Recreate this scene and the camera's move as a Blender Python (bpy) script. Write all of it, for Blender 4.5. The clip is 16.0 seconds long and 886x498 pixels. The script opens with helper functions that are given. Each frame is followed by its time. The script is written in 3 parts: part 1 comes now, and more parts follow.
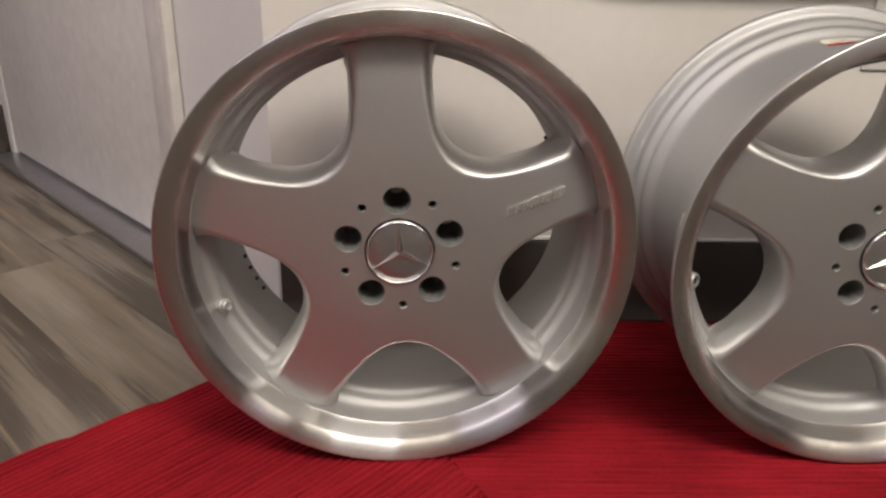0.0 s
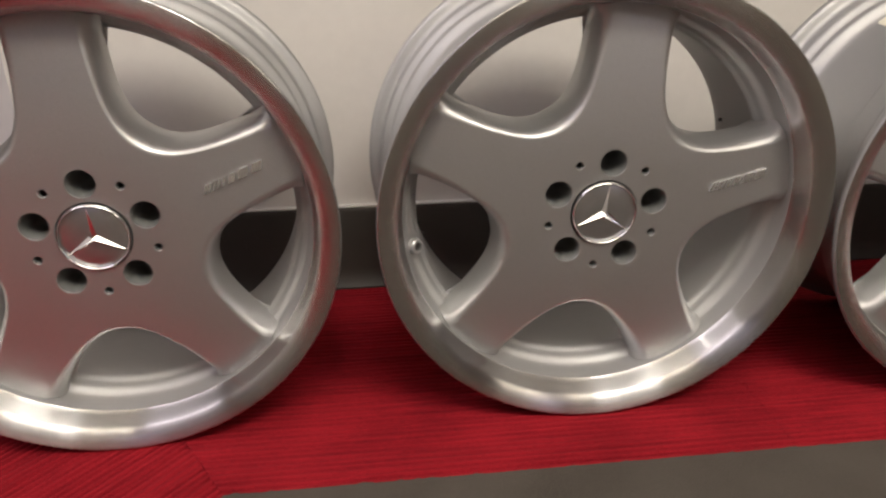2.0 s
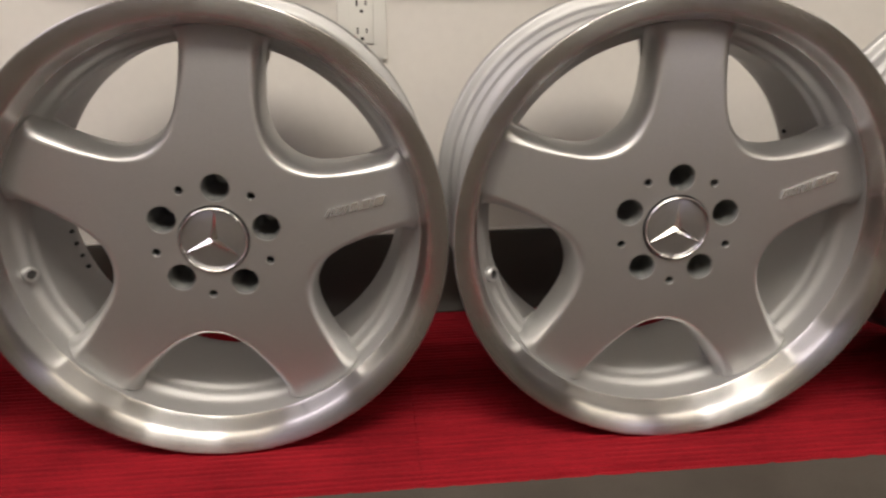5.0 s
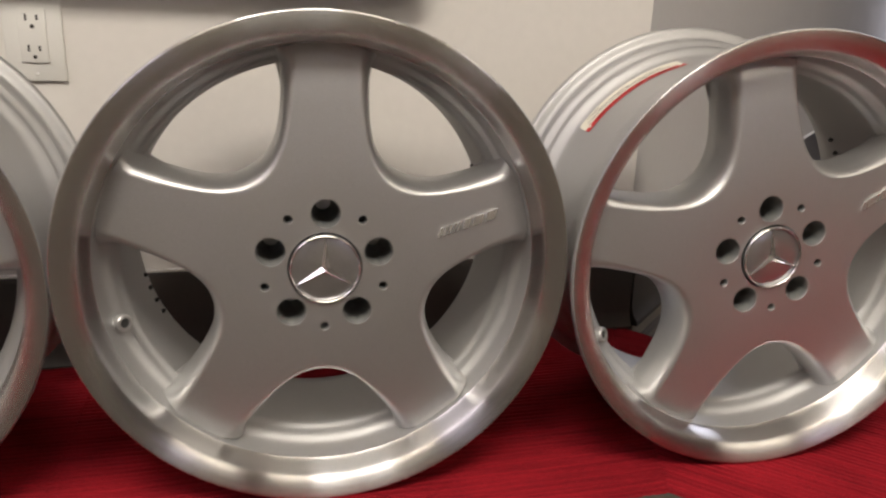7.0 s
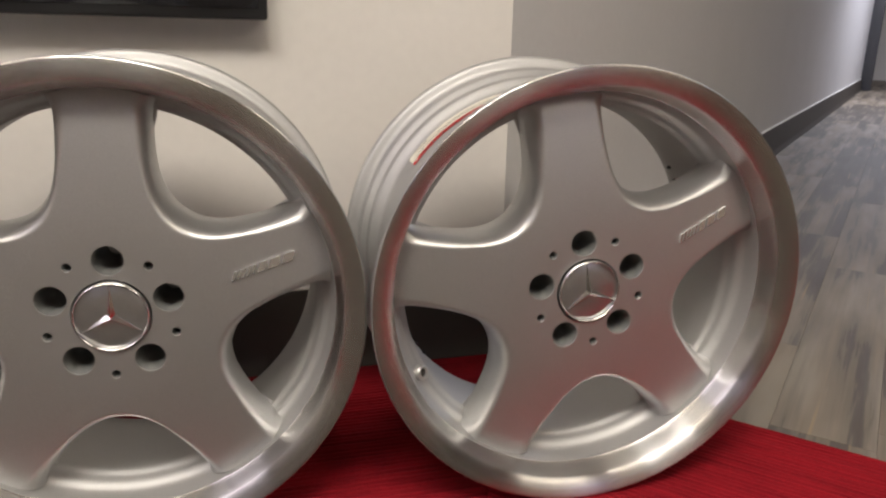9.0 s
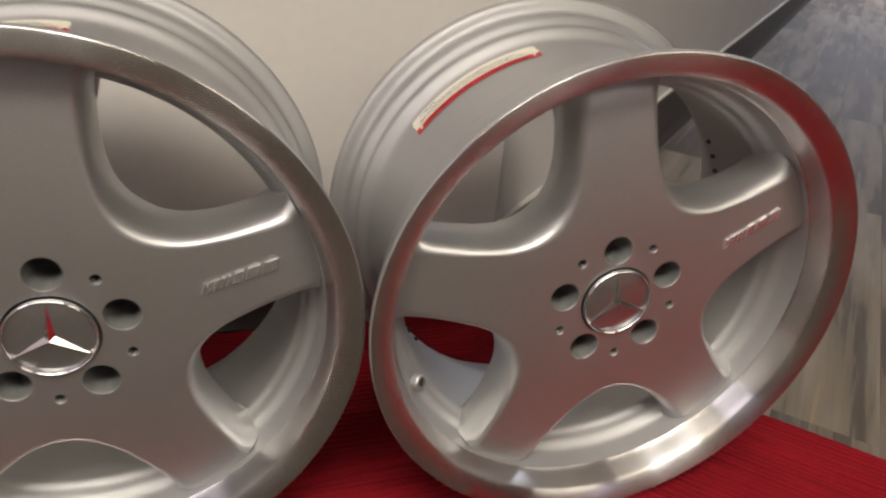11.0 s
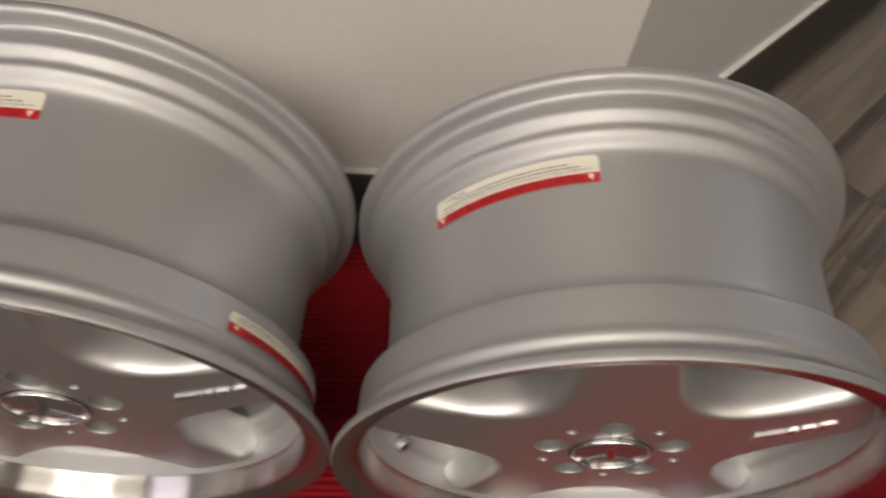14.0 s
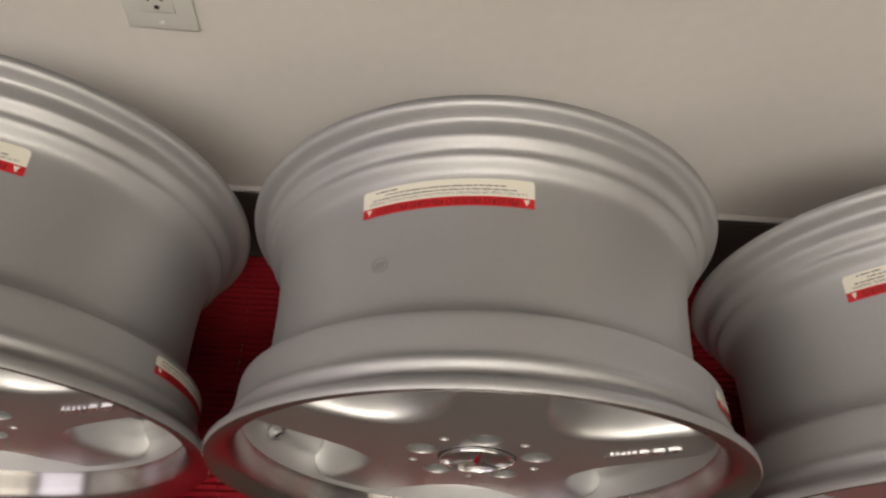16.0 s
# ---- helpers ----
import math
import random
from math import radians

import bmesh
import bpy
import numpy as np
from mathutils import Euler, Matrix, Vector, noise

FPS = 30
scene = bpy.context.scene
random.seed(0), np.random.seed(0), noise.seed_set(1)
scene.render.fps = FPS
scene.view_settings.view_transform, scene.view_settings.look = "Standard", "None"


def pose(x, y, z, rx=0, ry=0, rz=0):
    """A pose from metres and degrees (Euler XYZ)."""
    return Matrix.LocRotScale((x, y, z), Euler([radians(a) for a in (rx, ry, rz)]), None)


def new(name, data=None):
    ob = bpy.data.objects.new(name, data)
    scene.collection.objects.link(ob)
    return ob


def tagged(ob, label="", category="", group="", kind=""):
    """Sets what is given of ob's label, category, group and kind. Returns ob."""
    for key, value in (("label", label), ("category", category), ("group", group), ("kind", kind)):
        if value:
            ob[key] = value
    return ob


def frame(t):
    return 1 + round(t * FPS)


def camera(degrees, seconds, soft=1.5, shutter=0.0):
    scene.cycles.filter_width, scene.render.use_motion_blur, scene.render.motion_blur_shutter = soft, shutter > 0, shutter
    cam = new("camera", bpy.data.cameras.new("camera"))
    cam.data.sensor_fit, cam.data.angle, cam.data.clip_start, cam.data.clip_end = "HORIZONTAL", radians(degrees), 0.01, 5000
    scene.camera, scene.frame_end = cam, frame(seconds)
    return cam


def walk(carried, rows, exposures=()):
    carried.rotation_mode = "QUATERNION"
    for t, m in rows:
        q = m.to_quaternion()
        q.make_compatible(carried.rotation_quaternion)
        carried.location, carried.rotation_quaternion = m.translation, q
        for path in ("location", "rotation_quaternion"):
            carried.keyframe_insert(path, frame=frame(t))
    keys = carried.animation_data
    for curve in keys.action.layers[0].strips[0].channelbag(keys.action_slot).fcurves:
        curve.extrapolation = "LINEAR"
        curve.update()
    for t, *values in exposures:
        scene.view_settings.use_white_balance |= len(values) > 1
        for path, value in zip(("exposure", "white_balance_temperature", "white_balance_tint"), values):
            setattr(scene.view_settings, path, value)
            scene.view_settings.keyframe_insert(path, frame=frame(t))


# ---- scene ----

cam = camera(62.0, 16.0, 2.3, 0.4)
ROWS = [
    (0.0, 0.0216, -0.7537, 0.5329, -1.16, -21.37, -1.14),
    (0.5, 0.0573, -0.7554, 0.5427, -0.70, -23.40, -1.06),
    (1.0, 0.1284, -0.7687, 0.5434, -2.47, -23.75, -0.94),
    (1.5, 0.2165, -0.7556, 0.5546, -5.18, -24.47, -0.47),
    (2.0, 0.2660, -0.7494, 0.5418, -6.78, -24.46, 0.18),
    (2.5, 0.3317, -0.7564, 0.5512, -6.58, -24.88, 0.43),
    (3.0, 0.4239, -0.7484, 0.5312, -5.21, -23.34, 0.73),
    (3.2, 0.4539, -0.7663, 0.5103, -4.74, -20.56, 1.00),
    (5.3, 0.7323, -0.7968, 0.4833, -6.92, -18.67, -0.09),
    (5.5, 0.7645, -0.8015, 0.4724, -8.28, -17.37, -0.56),
    (6.0, 0.8599, -0.7951, 0.4932, -11.47, -16.38, -1.61),
    (6.5, 0.9373, -0.7805, 0.4880, -12.53, -16.19, -1.77),
    (7.0, 0.9563, -0.7568, 0.4772, -14.25, -16.47, -1.91),
    (7.5, 0.9793, -0.7514, 0.4857, -16.04, -15.64, -1.91),
    (8.0, 0.9903, -0.7441, 0.5189, -16.26, -16.99, -1.77),
    (8.5, 1.0929, -0.7748, 0.4903, -15.95, -16.06, -1.32),
    (8.7, 1.1458, -0.7841, 0.4969, -15.58, -15.64, -1.19),
    (10.8, 1.1480, -0.6497, 0.6093, -17.17, -25.86, -4.55),
    (11.0, 1.1346, -0.6015, 0.5989, -18.21, -27.03, -5.18),
    (11.5, 1.1803, -0.4667, 0.6949, -19.31, -37.17, -6.79),
    (12.0, 1.2796, -0.4162, 0.8427, -17.10, -44.21, -9.35),
    (12.5, 1.3844, -0.3424, 0.8588, -11.75, -51.62, -9.36),
    (13.0, 1.4148, -0.3065, 0.8659, -7.97, -54.35, -9.25),
    (13.5, 1.3840, -0.2977, 0.8790, -4.46, -55.90, -7.54),
    (14.0, 1.3078, -0.2986, 0.8806, -0.50, -56.01, -5.10),
    (14.5, 1.2084, -0.2903, 0.8936, 2.07, -56.10, -4.13),
    (15.0, 1.0880, -0.2594, 0.9049, 2.34, -57.59, -4.28),
    (15.5, 1.0062, -0.2485, 0.9173, 1.77, -58.08, -3.98),
    (16.0, 0.9365, -0.2512, 0.9355, 0.82, -58.26, -4.69),
]
EXPOSURES = [(0.0, 0.05), (3.0, 0.06), (6.0, 0.13), (8.5, 0.16), (11.0, 0.02), (13.0, -0.12), (14.5, -0.26), (16.0, -0.34)]
walk(cam, [(t, pose(x, y, z, 90 + pitch, roll, yaw)) for t, x, y, z, yaw, pitch, roll in ROWS], EXPOSURES)

# ---- light ----
CEIL = 2.6
world = bpy.data.worlds.new("world")
scene.world = world
world.use_nodes = True
world.node_tree.nodes["Background"].inputs[0].default_value = (0.6, 0.7, 1.0, 1)
world.node_tree.nodes["Background"].inputs[1].default_value = 0.08


def area_lamp(name, m, sx, sy, watts, colour):
    data = bpy.data.lights.new(name, "AREA")
    data.shape, data.size, data.size_y, data.energy, data.color = "RECTANGLE", sx, sy, watts, colour
    ob = new(name, data)
    ob.matrix_basis = m
    return ob


WARM, COOL = (1.0, 0.89, 0.73), (0.86, 0.87, 1.0)
LAVENDER = (0.80, 0.72, 1.0)
PANEL_X, PANEL_Y, PANEL_W, PANEL_D = 0.62, -1.6, 2.84, 0.80
TUBES = (0.22, 0.36, 0.61, 0.91, 1.11, 1.22)
SOUTH_Y = -8.2
WINDOWS = (4.25, -1.9)
area_lamp("ceiling_panel_light", pose(PANEL_X, PANEL_Y, CEIL - 0.025), PANEL_W, PANEL_D, 42, WARM)
for tx in TUBES:
    area_lamp("tube_light", pose(tx, PANEL_Y, CEIL - 0.062), 0.018, PANEL_D - 0.06, 6.0, (1.0, 0.95, 0.88))
# unseen fill, added to brighten the corridor wall
area_lamp("room_fill_light", pose(3.7, -2.9, CEIL - 0.025), 2.0, 1.6, 36, WARM)
area_lamp("corridor_daylight", pose(7.4, 4.7, CEIL - 0.03, 0, 0, 42), 2.6, 1.2, 120, COOL)
# added fill that lifts the door wall at the left
area_lamp("side_fill_light", pose(-1.9, -0.8, CEIL - 0.03), 1.9, 1.9, 38, (1.0, 0.90, 0.96))
for wx, watts in zip(WINDOWS, (10, 5)):
    area_lamp("window_daylight", pose(wx, SOUTH_Y + 0.03, 1.55, -90), 0.8, 1.1, watts, LAVENDER)

# ---- materials ----


def material(name):
    m = bpy.data.materials.new(name)
    m.use_nodes = True
    nt = m.node_tree
    return m, nt, nt.nodes["Principled BSDF"]


def node(nt, kind, inputs=None, **props):
    n = nt.nodes.new(kind)
    for k, v in props.items():
        setattr(n, k, v)
    for k, v in (inputs or {}).items():
        if isinstance(v, bpy.types.NodeSocket):
            nt.links.new(v, n.inputs[k])
        else:
            n.inputs[k].default_value = v
    return n


def ramp(nt, fac, stops):
    r = node(nt, "ShaderNodeValToRGB", {"Fac": fac})
    els = r.color_ramp.elements
    while len(els) < len(stops):
        els.new(0.5)
    for e, (p, c) in zip(els, stops):
        e.position, e.color = p, c if len(c) == 4 else (*c, 1)
    return r.outputs["Color"]


def simple(name, colour, rough, metal=0.0, vary=0.08, scale=40.0, bump=0.0, coat=0.0):
    m, nt, b = material(name)
    tc = node(nt, "ShaderNodeTexCoord")
    n1 = node(nt, "ShaderNodeTexNoise", {"Vector": tc.outputs["Object"], "Scale": scale, "Detail": 4.0})
    n2 = node(nt, "ShaderNodeTexNoise", {"Vector": tc.outputs["Object"], "Scale": scale * 0.07, "Detail": 2.0})
    mixf = node(nt, "ShaderNodeMath", {0: n1.outputs["Fac"], 1: n2.outputs["Fac"]}, operation="ADD")
    half = node(nt, "ShaderNodeMath", {0: mixf.outputs[0], 1: 0.5}, operation="MULTIPLY")
    lo, hi = [max(0, c * (1 - vary)) for c in colour], [min(1, c * (1 + vary)) for c in colour]
    nt.links.new(ramp(nt, half.outputs[0], [(0.35, lo), (0.65, hi)]), b.inputs["Base Color"])
    b.inputs["Metallic"].default_value = metal
    b.inputs["Roughness"].default_value = rough
    b.inputs["Coat Weight"].default_value = coat
    b.inputs["Coat Roughness"].default_value = 0.08
    if bump:
        bp = node(nt, "ShaderNodeBump", {"Height": n1.outputs["Fac"], "Strength": bump, "Distance": 0.002})
        nt.links.new(bp.outputs["Normal"], b.inputs["Normal"])
    return m


def silver_paint(name="silver_paint", rough=0.43, metal=0.93, coat=0.3, tone=1.0):
    """Metallic silver lacquer: fine flakes under a clear coat."""
    m, nt, b = material(name)
    tc = node(nt, "ShaderNodeTexCoord")
    fl = node(nt, "ShaderNodeTexNoise", {"Vector": tc.outputs["Object"], "Scale": 1400.0, "Detail": 1.0})
    big = node(nt, "ShaderNodeTexNoise", {"Vector": tc.outputs["Object"], "Scale": 9.0, "Detail": 3.0})
    f = node(nt, "ShaderNodeMath", {0: fl.outputs["Fac"], 1: 0.75, 2: 0.12}, operation="MULTIPLY_ADD")
    nt.links.new(ramp(nt, f.outputs[0], [(0.3, (0.54 * tone, 0.54 * tone, 0.54 * tone)), (0.7, (0.66 * tone, 0.66 * tone, 0.66 * tone))]), b.inputs["Base Color"])
    rr = node(nt, "ShaderNodeMath", {0: big.outputs["Fac"], 1: 0.06, 2: rough}, operation="MULTIPLY_ADD")
    nt.links.new(rr.outputs[0], b.inputs["Roughness"])
    b.inputs["Metallic"].default_value = metal
    b.inputs["Coat Weight"].default_value = coat
    b.inputs["Coat Roughness"].default_value = 0.16
    bp = node(nt, "ShaderNodeBump", {"Height": fl.outputs["Fac"], "Strength": 0.04, "Distance": 0.0005})
    nt.links.new(bp.outputs["Normal"], b.inputs["Normal"])
    return m


def machined():
    """Turned bare aluminium: fine concentric tool marks round the wheel's axis."""
    m, nt, b = material("machined_aluminium")
    tc = node(nt, "ShaderNodeTexCoord")
    sep = node(nt, "ShaderNodeSeparateXYZ", {"Vector": tc.outputs["Object"]})
    zz = node(nt, "ShaderNodeMath", {0: sep.outputs["Z"], 1: sep.outputs["Z"]}, operation="MULTIPLY")
    x2 = node(nt, "ShaderNodeMath", {0: sep.outputs["X"], 1: sep.outputs["X"]}, operation="MULTIPLY")
    r2 = node(nt, "ShaderNodeMath", {0: x2.outputs[0], 1: zz.outputs[0]}, operation="ADD")
    r = node(nt, "ShaderNodeMath", {0: r2.outputs[0]}, operation="SQRT")
    ry = node(nt, "ShaderNodeMath", {0: sep.outputs["Y"], 1: 0.7, 2: r.outputs[0]}, operation="MULTIPLY_ADD")
    nz = node(nt, "ShaderNodeTexNoise", {"W": ry.outputs[0], "Scale": 2600.0, "Detail": 2.0}, noise_dimensions="1D")
    sm = node(nt, "ShaderNodeTexNoise", {"Vector": tc.outputs["Object"], "Scale": 22.0, "Detail": 4.0})
    col = ramp(nt, nz.outputs["Fac"], [(0.3, (0.58, 0.575, 0.57)), (0.7, (0.70, 0.695, 0.69))])
    # grooves run round the axis: sharp along them, widely scattered across them
    rr = node(nt, "ShaderNodeMath", {0: sm.outputs["Fac"], 1: 0.03, 2: 0.25}, operation="MULTIPLY_ADD")
    tg = node(nt, "ShaderNodeTangent", direction_type="RADIAL", axis="Y")
    gl = node(nt, "ShaderNodeBsdfAnisotropic", {"Color": col, "Roughness": rr.outputs[0], "Anisotropy": 0.72, "Tangent": tg.outputs[0]})
    nt.links.new(gl.outputs[0], nt.nodes["Material Output"].inputs["Surface"])
    nt.nodes.remove(b)
    return m


RIB = 0.0088


def carpet(name, lo, hi, along=0.0, streak=0.0):
    """Needled carpet; streak: how strongly its yarns show as broken lines along a direction, and its painted groove
    shade.
    """
    m, nt, b = material(name)
    tc = node(nt, "ShaderNodeTexCoord")
    f = node(nt, "ShaderNodeTexNoise", {"Vector": tc.outputs["Object"], "Scale": 900.0, "Detail": 2.0})
    g = node(nt, "ShaderNodeTexNoise", {"Vector": tc.outputs["Object"], "Scale": 7.0, "Detail": 5.0})
    mp = node(nt, "ShaderNodeMapping", {"Vector": tc.outputs["Object"], "Rotation": (0, 0, -radians(along))}, vector_type="POINT")
    mp2 = node(nt, "ShaderNodeMapping", {"Vector": mp.outputs[0], "Scale": (7.0, 260.0, 1.0)})
    y = node(nt, "ShaderNodeTexNoise", {"Vector": mp2.outputs[0], "Scale": 1.0, "Detail": 3.0, "Roughness": 0.65})
    h = node(nt, "ShaderNodeMath", {0: f.outputs["Fac"], 1: 0.6}, operation="MULTIPLY")
    k = node(nt, "ShaderNodeMath", {0: g.outputs["Fac"], 1: 0.4, 2: h.outputs[0]}, operation="MULTIPLY_ADD")
    y0 = node(nt, "ShaderNodeMath", {0: y.outputs["Fac"], 1: streak, 2: -0.5 * streak}, operation="MULTIPLY_ADD")
    # groove shade put into the colour: paler on the rib crests, darker between them
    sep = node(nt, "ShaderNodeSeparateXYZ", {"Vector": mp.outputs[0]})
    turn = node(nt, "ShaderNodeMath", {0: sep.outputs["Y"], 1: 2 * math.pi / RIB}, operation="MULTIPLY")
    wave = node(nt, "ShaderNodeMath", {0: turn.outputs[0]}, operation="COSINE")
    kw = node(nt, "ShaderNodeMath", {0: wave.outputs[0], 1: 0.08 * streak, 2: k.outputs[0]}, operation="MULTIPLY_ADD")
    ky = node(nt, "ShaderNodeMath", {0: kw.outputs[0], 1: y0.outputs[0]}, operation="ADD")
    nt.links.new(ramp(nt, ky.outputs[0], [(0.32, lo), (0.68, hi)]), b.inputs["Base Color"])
    b.inputs["Roughness"].default_value = 0.95
    b.inputs["Specular IOR Level"].default_value = 0.15
    b.inputs["Sheen Weight"].default_value = 0.15
    b.inputs["Sheen Tint"].default_value = (*hi, 1)
    bh = node(nt, "ShaderNodeMath", {0: f.outputs["Fac"], 1: y0.outputs[0]}, operation="ADD")
    bp = node(nt, "ShaderNodeBump", {"Height": bh.outputs[0], "Strength": 0.6, "Distance": 0.0015})
    nt.links.new(bp.outputs["Normal"], b.inputs["Normal"])
    return m


def vinyl_plank():
    """Weathered grey-brown wood print: streaks along the plank, each plank of its own tone."""
    m, nt, b = material("vinyl_plank")
    tc = node(nt, "ShaderNodeTexCoord")
    oi = node(nt, "ShaderNodeObjectInfo")
    off = node(nt, "ShaderNodeVectorMath", {0: tc.outputs["Object"], 1: oi.outputs["Location"]}, operation="ADD")
    seed = node(nt, "ShaderNodeVectorMath", {0: off.outputs[0], 1: (0.0, 0.0, 0.0)}, operation="ADD")
    mp = node(nt, "ShaderNodeMapping", {"Vector": seed.outputs[0], "Scale": (1.6, 60.0, 1.0)})
    g = node(nt, "ShaderNodeTexNoise", {"Vector": mp.outputs[0], "Scale": 2.0, "Detail": 5.0, "Roughness": 0.6, "Distortion": 0.3})
    mp2 = node(nt, "ShaderNodeMapping", {"Vector": seed.outputs[0], "Scale": (0.80, 8.0, 1.0)})
    p = node(nt, "ShaderNodeTexNoise", {"Vector": mp2.outputs[0], "Scale": 2.0, "Detail": 4.0, "Roughness": 0.5, "Distortion": 0.25})
    mp3 = node(nt, "ShaderNodeMapping", {"Vector": seed.outputs[0], "Scale": (1.1, 5.0, 1.0), "Location": (3.0, 7.0, 1.0)})
    tone = node(nt, "ShaderNodeTexNoise", {"Vector": mp3.outputs[0], "Scale": 2.0, "Detail": 3.0})
    mp4 = node(nt, "ShaderNodeMapping", {"Vector": seed.outputs[0], "Scale": (0.7, 34.0, 1.0), "Location": (1.0, 2.0, 4.0)})
    vein = node(nt, "ShaderNodeTexNoise", {"Vector": mp4.outputs[0], "Scale": 2.0, "Detail": 2.0})
    a = node(nt, "ShaderNodeMath", {0: oi.outputs["Random"], 1: 0.20, 2: -0.165}, operation="MULTIPLY_ADD")
    c = node(nt, "ShaderNodeMath", {0: g.outputs["Fac"], 1: 0.30, 2: a.outputs[0]}, operation="MULTIPLY_ADD")
    d = node(nt, "ShaderNodeMath", {0: p.outputs["Fac"], 1: 0.80, 2: c.outputs[0]}, operation="MULTIPLY_ADD")
    dark = ramp(nt, d.outputs[0], [(0.38, (0.068, 0.054, 0.041)), (0.465, (0.092, 0.074, 0.057)), (0.49, (0.146, 0.118, 0.087)), (0.66, (0.210, 0.173, 0.129))])
    pale = ramp(nt, d.outputs[0], [(0.38, (0.086, 0.072, 0.059)), (0.455, (0.122, 0.103, 0.085)), (0.49, (0.185, 0.158, 0.127)), (0.66, (0.265, 0.230, 0.187))])
    sel = ramp(nt, tone.outputs["Fac"], [(0.42, (0, 0, 0)), (0.58, (1, 1, 1))])
    mixp = node(nt, "ShaderNodeMix", {0: sel, 6: dark, 7: pale}, data_type="RGBA")
    vf = ramp(nt, vein.outputs["Fac"], [(0.66, (0, 0, 0)), (0.72, (0.7, 0.7, 0.7))])
    mixc = node(nt, "ShaderNodeMix", {0: vf, 6: mixp.outputs[2], 7: (0.30, 0.22, 0.125, 1.0)}, data_type="RGBA")
    nt.links.new(mixc.outputs[2], b.inputs["Base Color"])
    rr = node(nt, "ShaderNodeMath", {0: g.outputs["Fac"], 1: 0.2, 2: 0.50}, operation="MULTIPLY_ADD")
    nt.links.new(rr.outputs[0], b.inputs["Roughness"])
    b.inputs["Specular IOR Level"].default_value = 0.3
    bp = node(nt, "ShaderNodeBump", {"Height": g.outputs["Fac"], "Strength": 0.15, "Distance": 0.001})
    nt.links.new(bp.outputs["Normal"], b.inputs["Normal"])
    return m


SILVER, LIP = silver_paint(), machined()
BARREL_PAINT = silver_paint("satin_silver_paint", 0.54, 0.80, 0.10, 0.85)
CHROME = simple("chrome", (0.82, 0.82, 0.83), 0.07, 1.0, 0.02)
BADGE_METAL = simple("badge_metal", (0.84, 0.84, 0.85), 0.20, 0.9, 0.04, 300)
CAP_PAINT = simple("cap_silver", (0.54, 0.54, 0.55), 0.30, 0.93, 0.04, 300)
DARK_HOLE = simple("dark_bore", (0.03, 0.03, 0.03), 0.7)
# shade inside the hub's silver bores, put into a darker colour
BORE_SHADE = simple("shaded_bore", (0.27, 0.275, 0.27), 0.5, 0.4)
STAMP = simple("stamp_grey", (0.42, 0.42, 0.42), 0.5, 0.8)
RUBBER = simple("black_rubber", (0.02, 0.02, 0.02), 0.6)
WALL = simple("wall_paint", (0.78, 0.75, 0.71), 0.6, 0, 0.025, 60, 0.05)
# for walls out of view; duller than WALL to hold back bounce light
WALL_FAR = simple("unseen_wall_tone", (0.60, 0.57, 0.53), 0.6, 0, 0.03, 60, 0.05)
WALL_SIDE = simple("side_wall_paint", (0.70, 0.69, 0.69), 0.6, 0, 0.025, 60, 0.05)
CEIL_MAT = simple("ceiling_paint", (0.86, 0.85, 0.83), 0.8)
SKIRT = simple("dark_rubber_skirting", (0.048, 0.040, 0.033), 0.55, 0, 0.1, 30)
TRIM = simple("white_trim", (0.80, 0.78, 0.74), 0.45)
DOOR_MAT = simple("white_door_paint", (0.74, 0.72, 0.71), 0.4)
METAL = simple("brushed_metal", (0.5, 0.5, 0.52), 0.35, 1.0)
BLACK = simple("black_plastic", (0.012, 0.012, 0.013), 0.3)
SCREEN = simple("dark_screen", (0.01, 0.01, 0.012), 0.08)
PLATE = simple("white_plastic", (0.80, 0.79, 0.75), 0.35, 0, 0.01)
SLOT = simple("socket_slot", (0.03, 0.025, 0.02), 0.6)
RED_YARN = (0.130, 0.003, 0.007), (0.340, 0.012, 0.021)
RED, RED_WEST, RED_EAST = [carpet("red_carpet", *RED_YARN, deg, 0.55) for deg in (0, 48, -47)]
GREY = carpet("grey_carpet", (0.045, 0.038, 0.032), (0.105, 0.091, 0.077))
PLANK = vinyl_plank()
PAPER = simple("label_paper", (0.80, 0.77, 0.66), 0.5, 0, 0.02)
LABEL_RED = simple("label_red", (0.55, 0.015, 0.02), 0.45, 0, 0.03)
INK = simple("label_ink", (0.22, 0.20, 0.19), 0.6)
INK_DARKRED = simple("label_dark_ink", (0.07, 0.005, 0.007), 0.6)
FRAME_MAT = simple("dark_door_frame", (0.05, 0.05, 0.055), 0.4)
m_lamp, nt_, b_ = material("lamp_diffuser")
b_.inputs["Base Color"].default_value = (0.9, 0.88, 0.84, 1)
b_.inputs["Emission Color"].default_value = (1.0, 0.86, 0.68, 1)
b_.inputs["Emission Strength"].default_value = 1.0
LAMP = m_lamp

# ---- mesh helpers ----


def mesh_of(name, bm, mat, sharp=35):
    bmesh.ops.recalc_face_normals(bm, faces=bm.faces)
    for f in bm.faces:
        f.smooth = True
    for e in bm.edges:
        e.smooth = len(e.link_faces) != 2 or e.calc_face_angle(0) < radians(sharp)
    me = bpy.data.meshes.new(name)
    bm.to_mesh(me)
    bm.free()
    for mt in (mat if isinstance(mat, (list, tuple)) else [mat]):
        me.materials.append(mt)
    return me


def part(name, me, parent, m=None, label=""):
    """Links a mesh as one object under a thing or part."""
    ob = new(name, me)
    ob.parent = parent
    if m is not None:
        ob.matrix_basis = m
    return tagged(ob, label) if label else ob


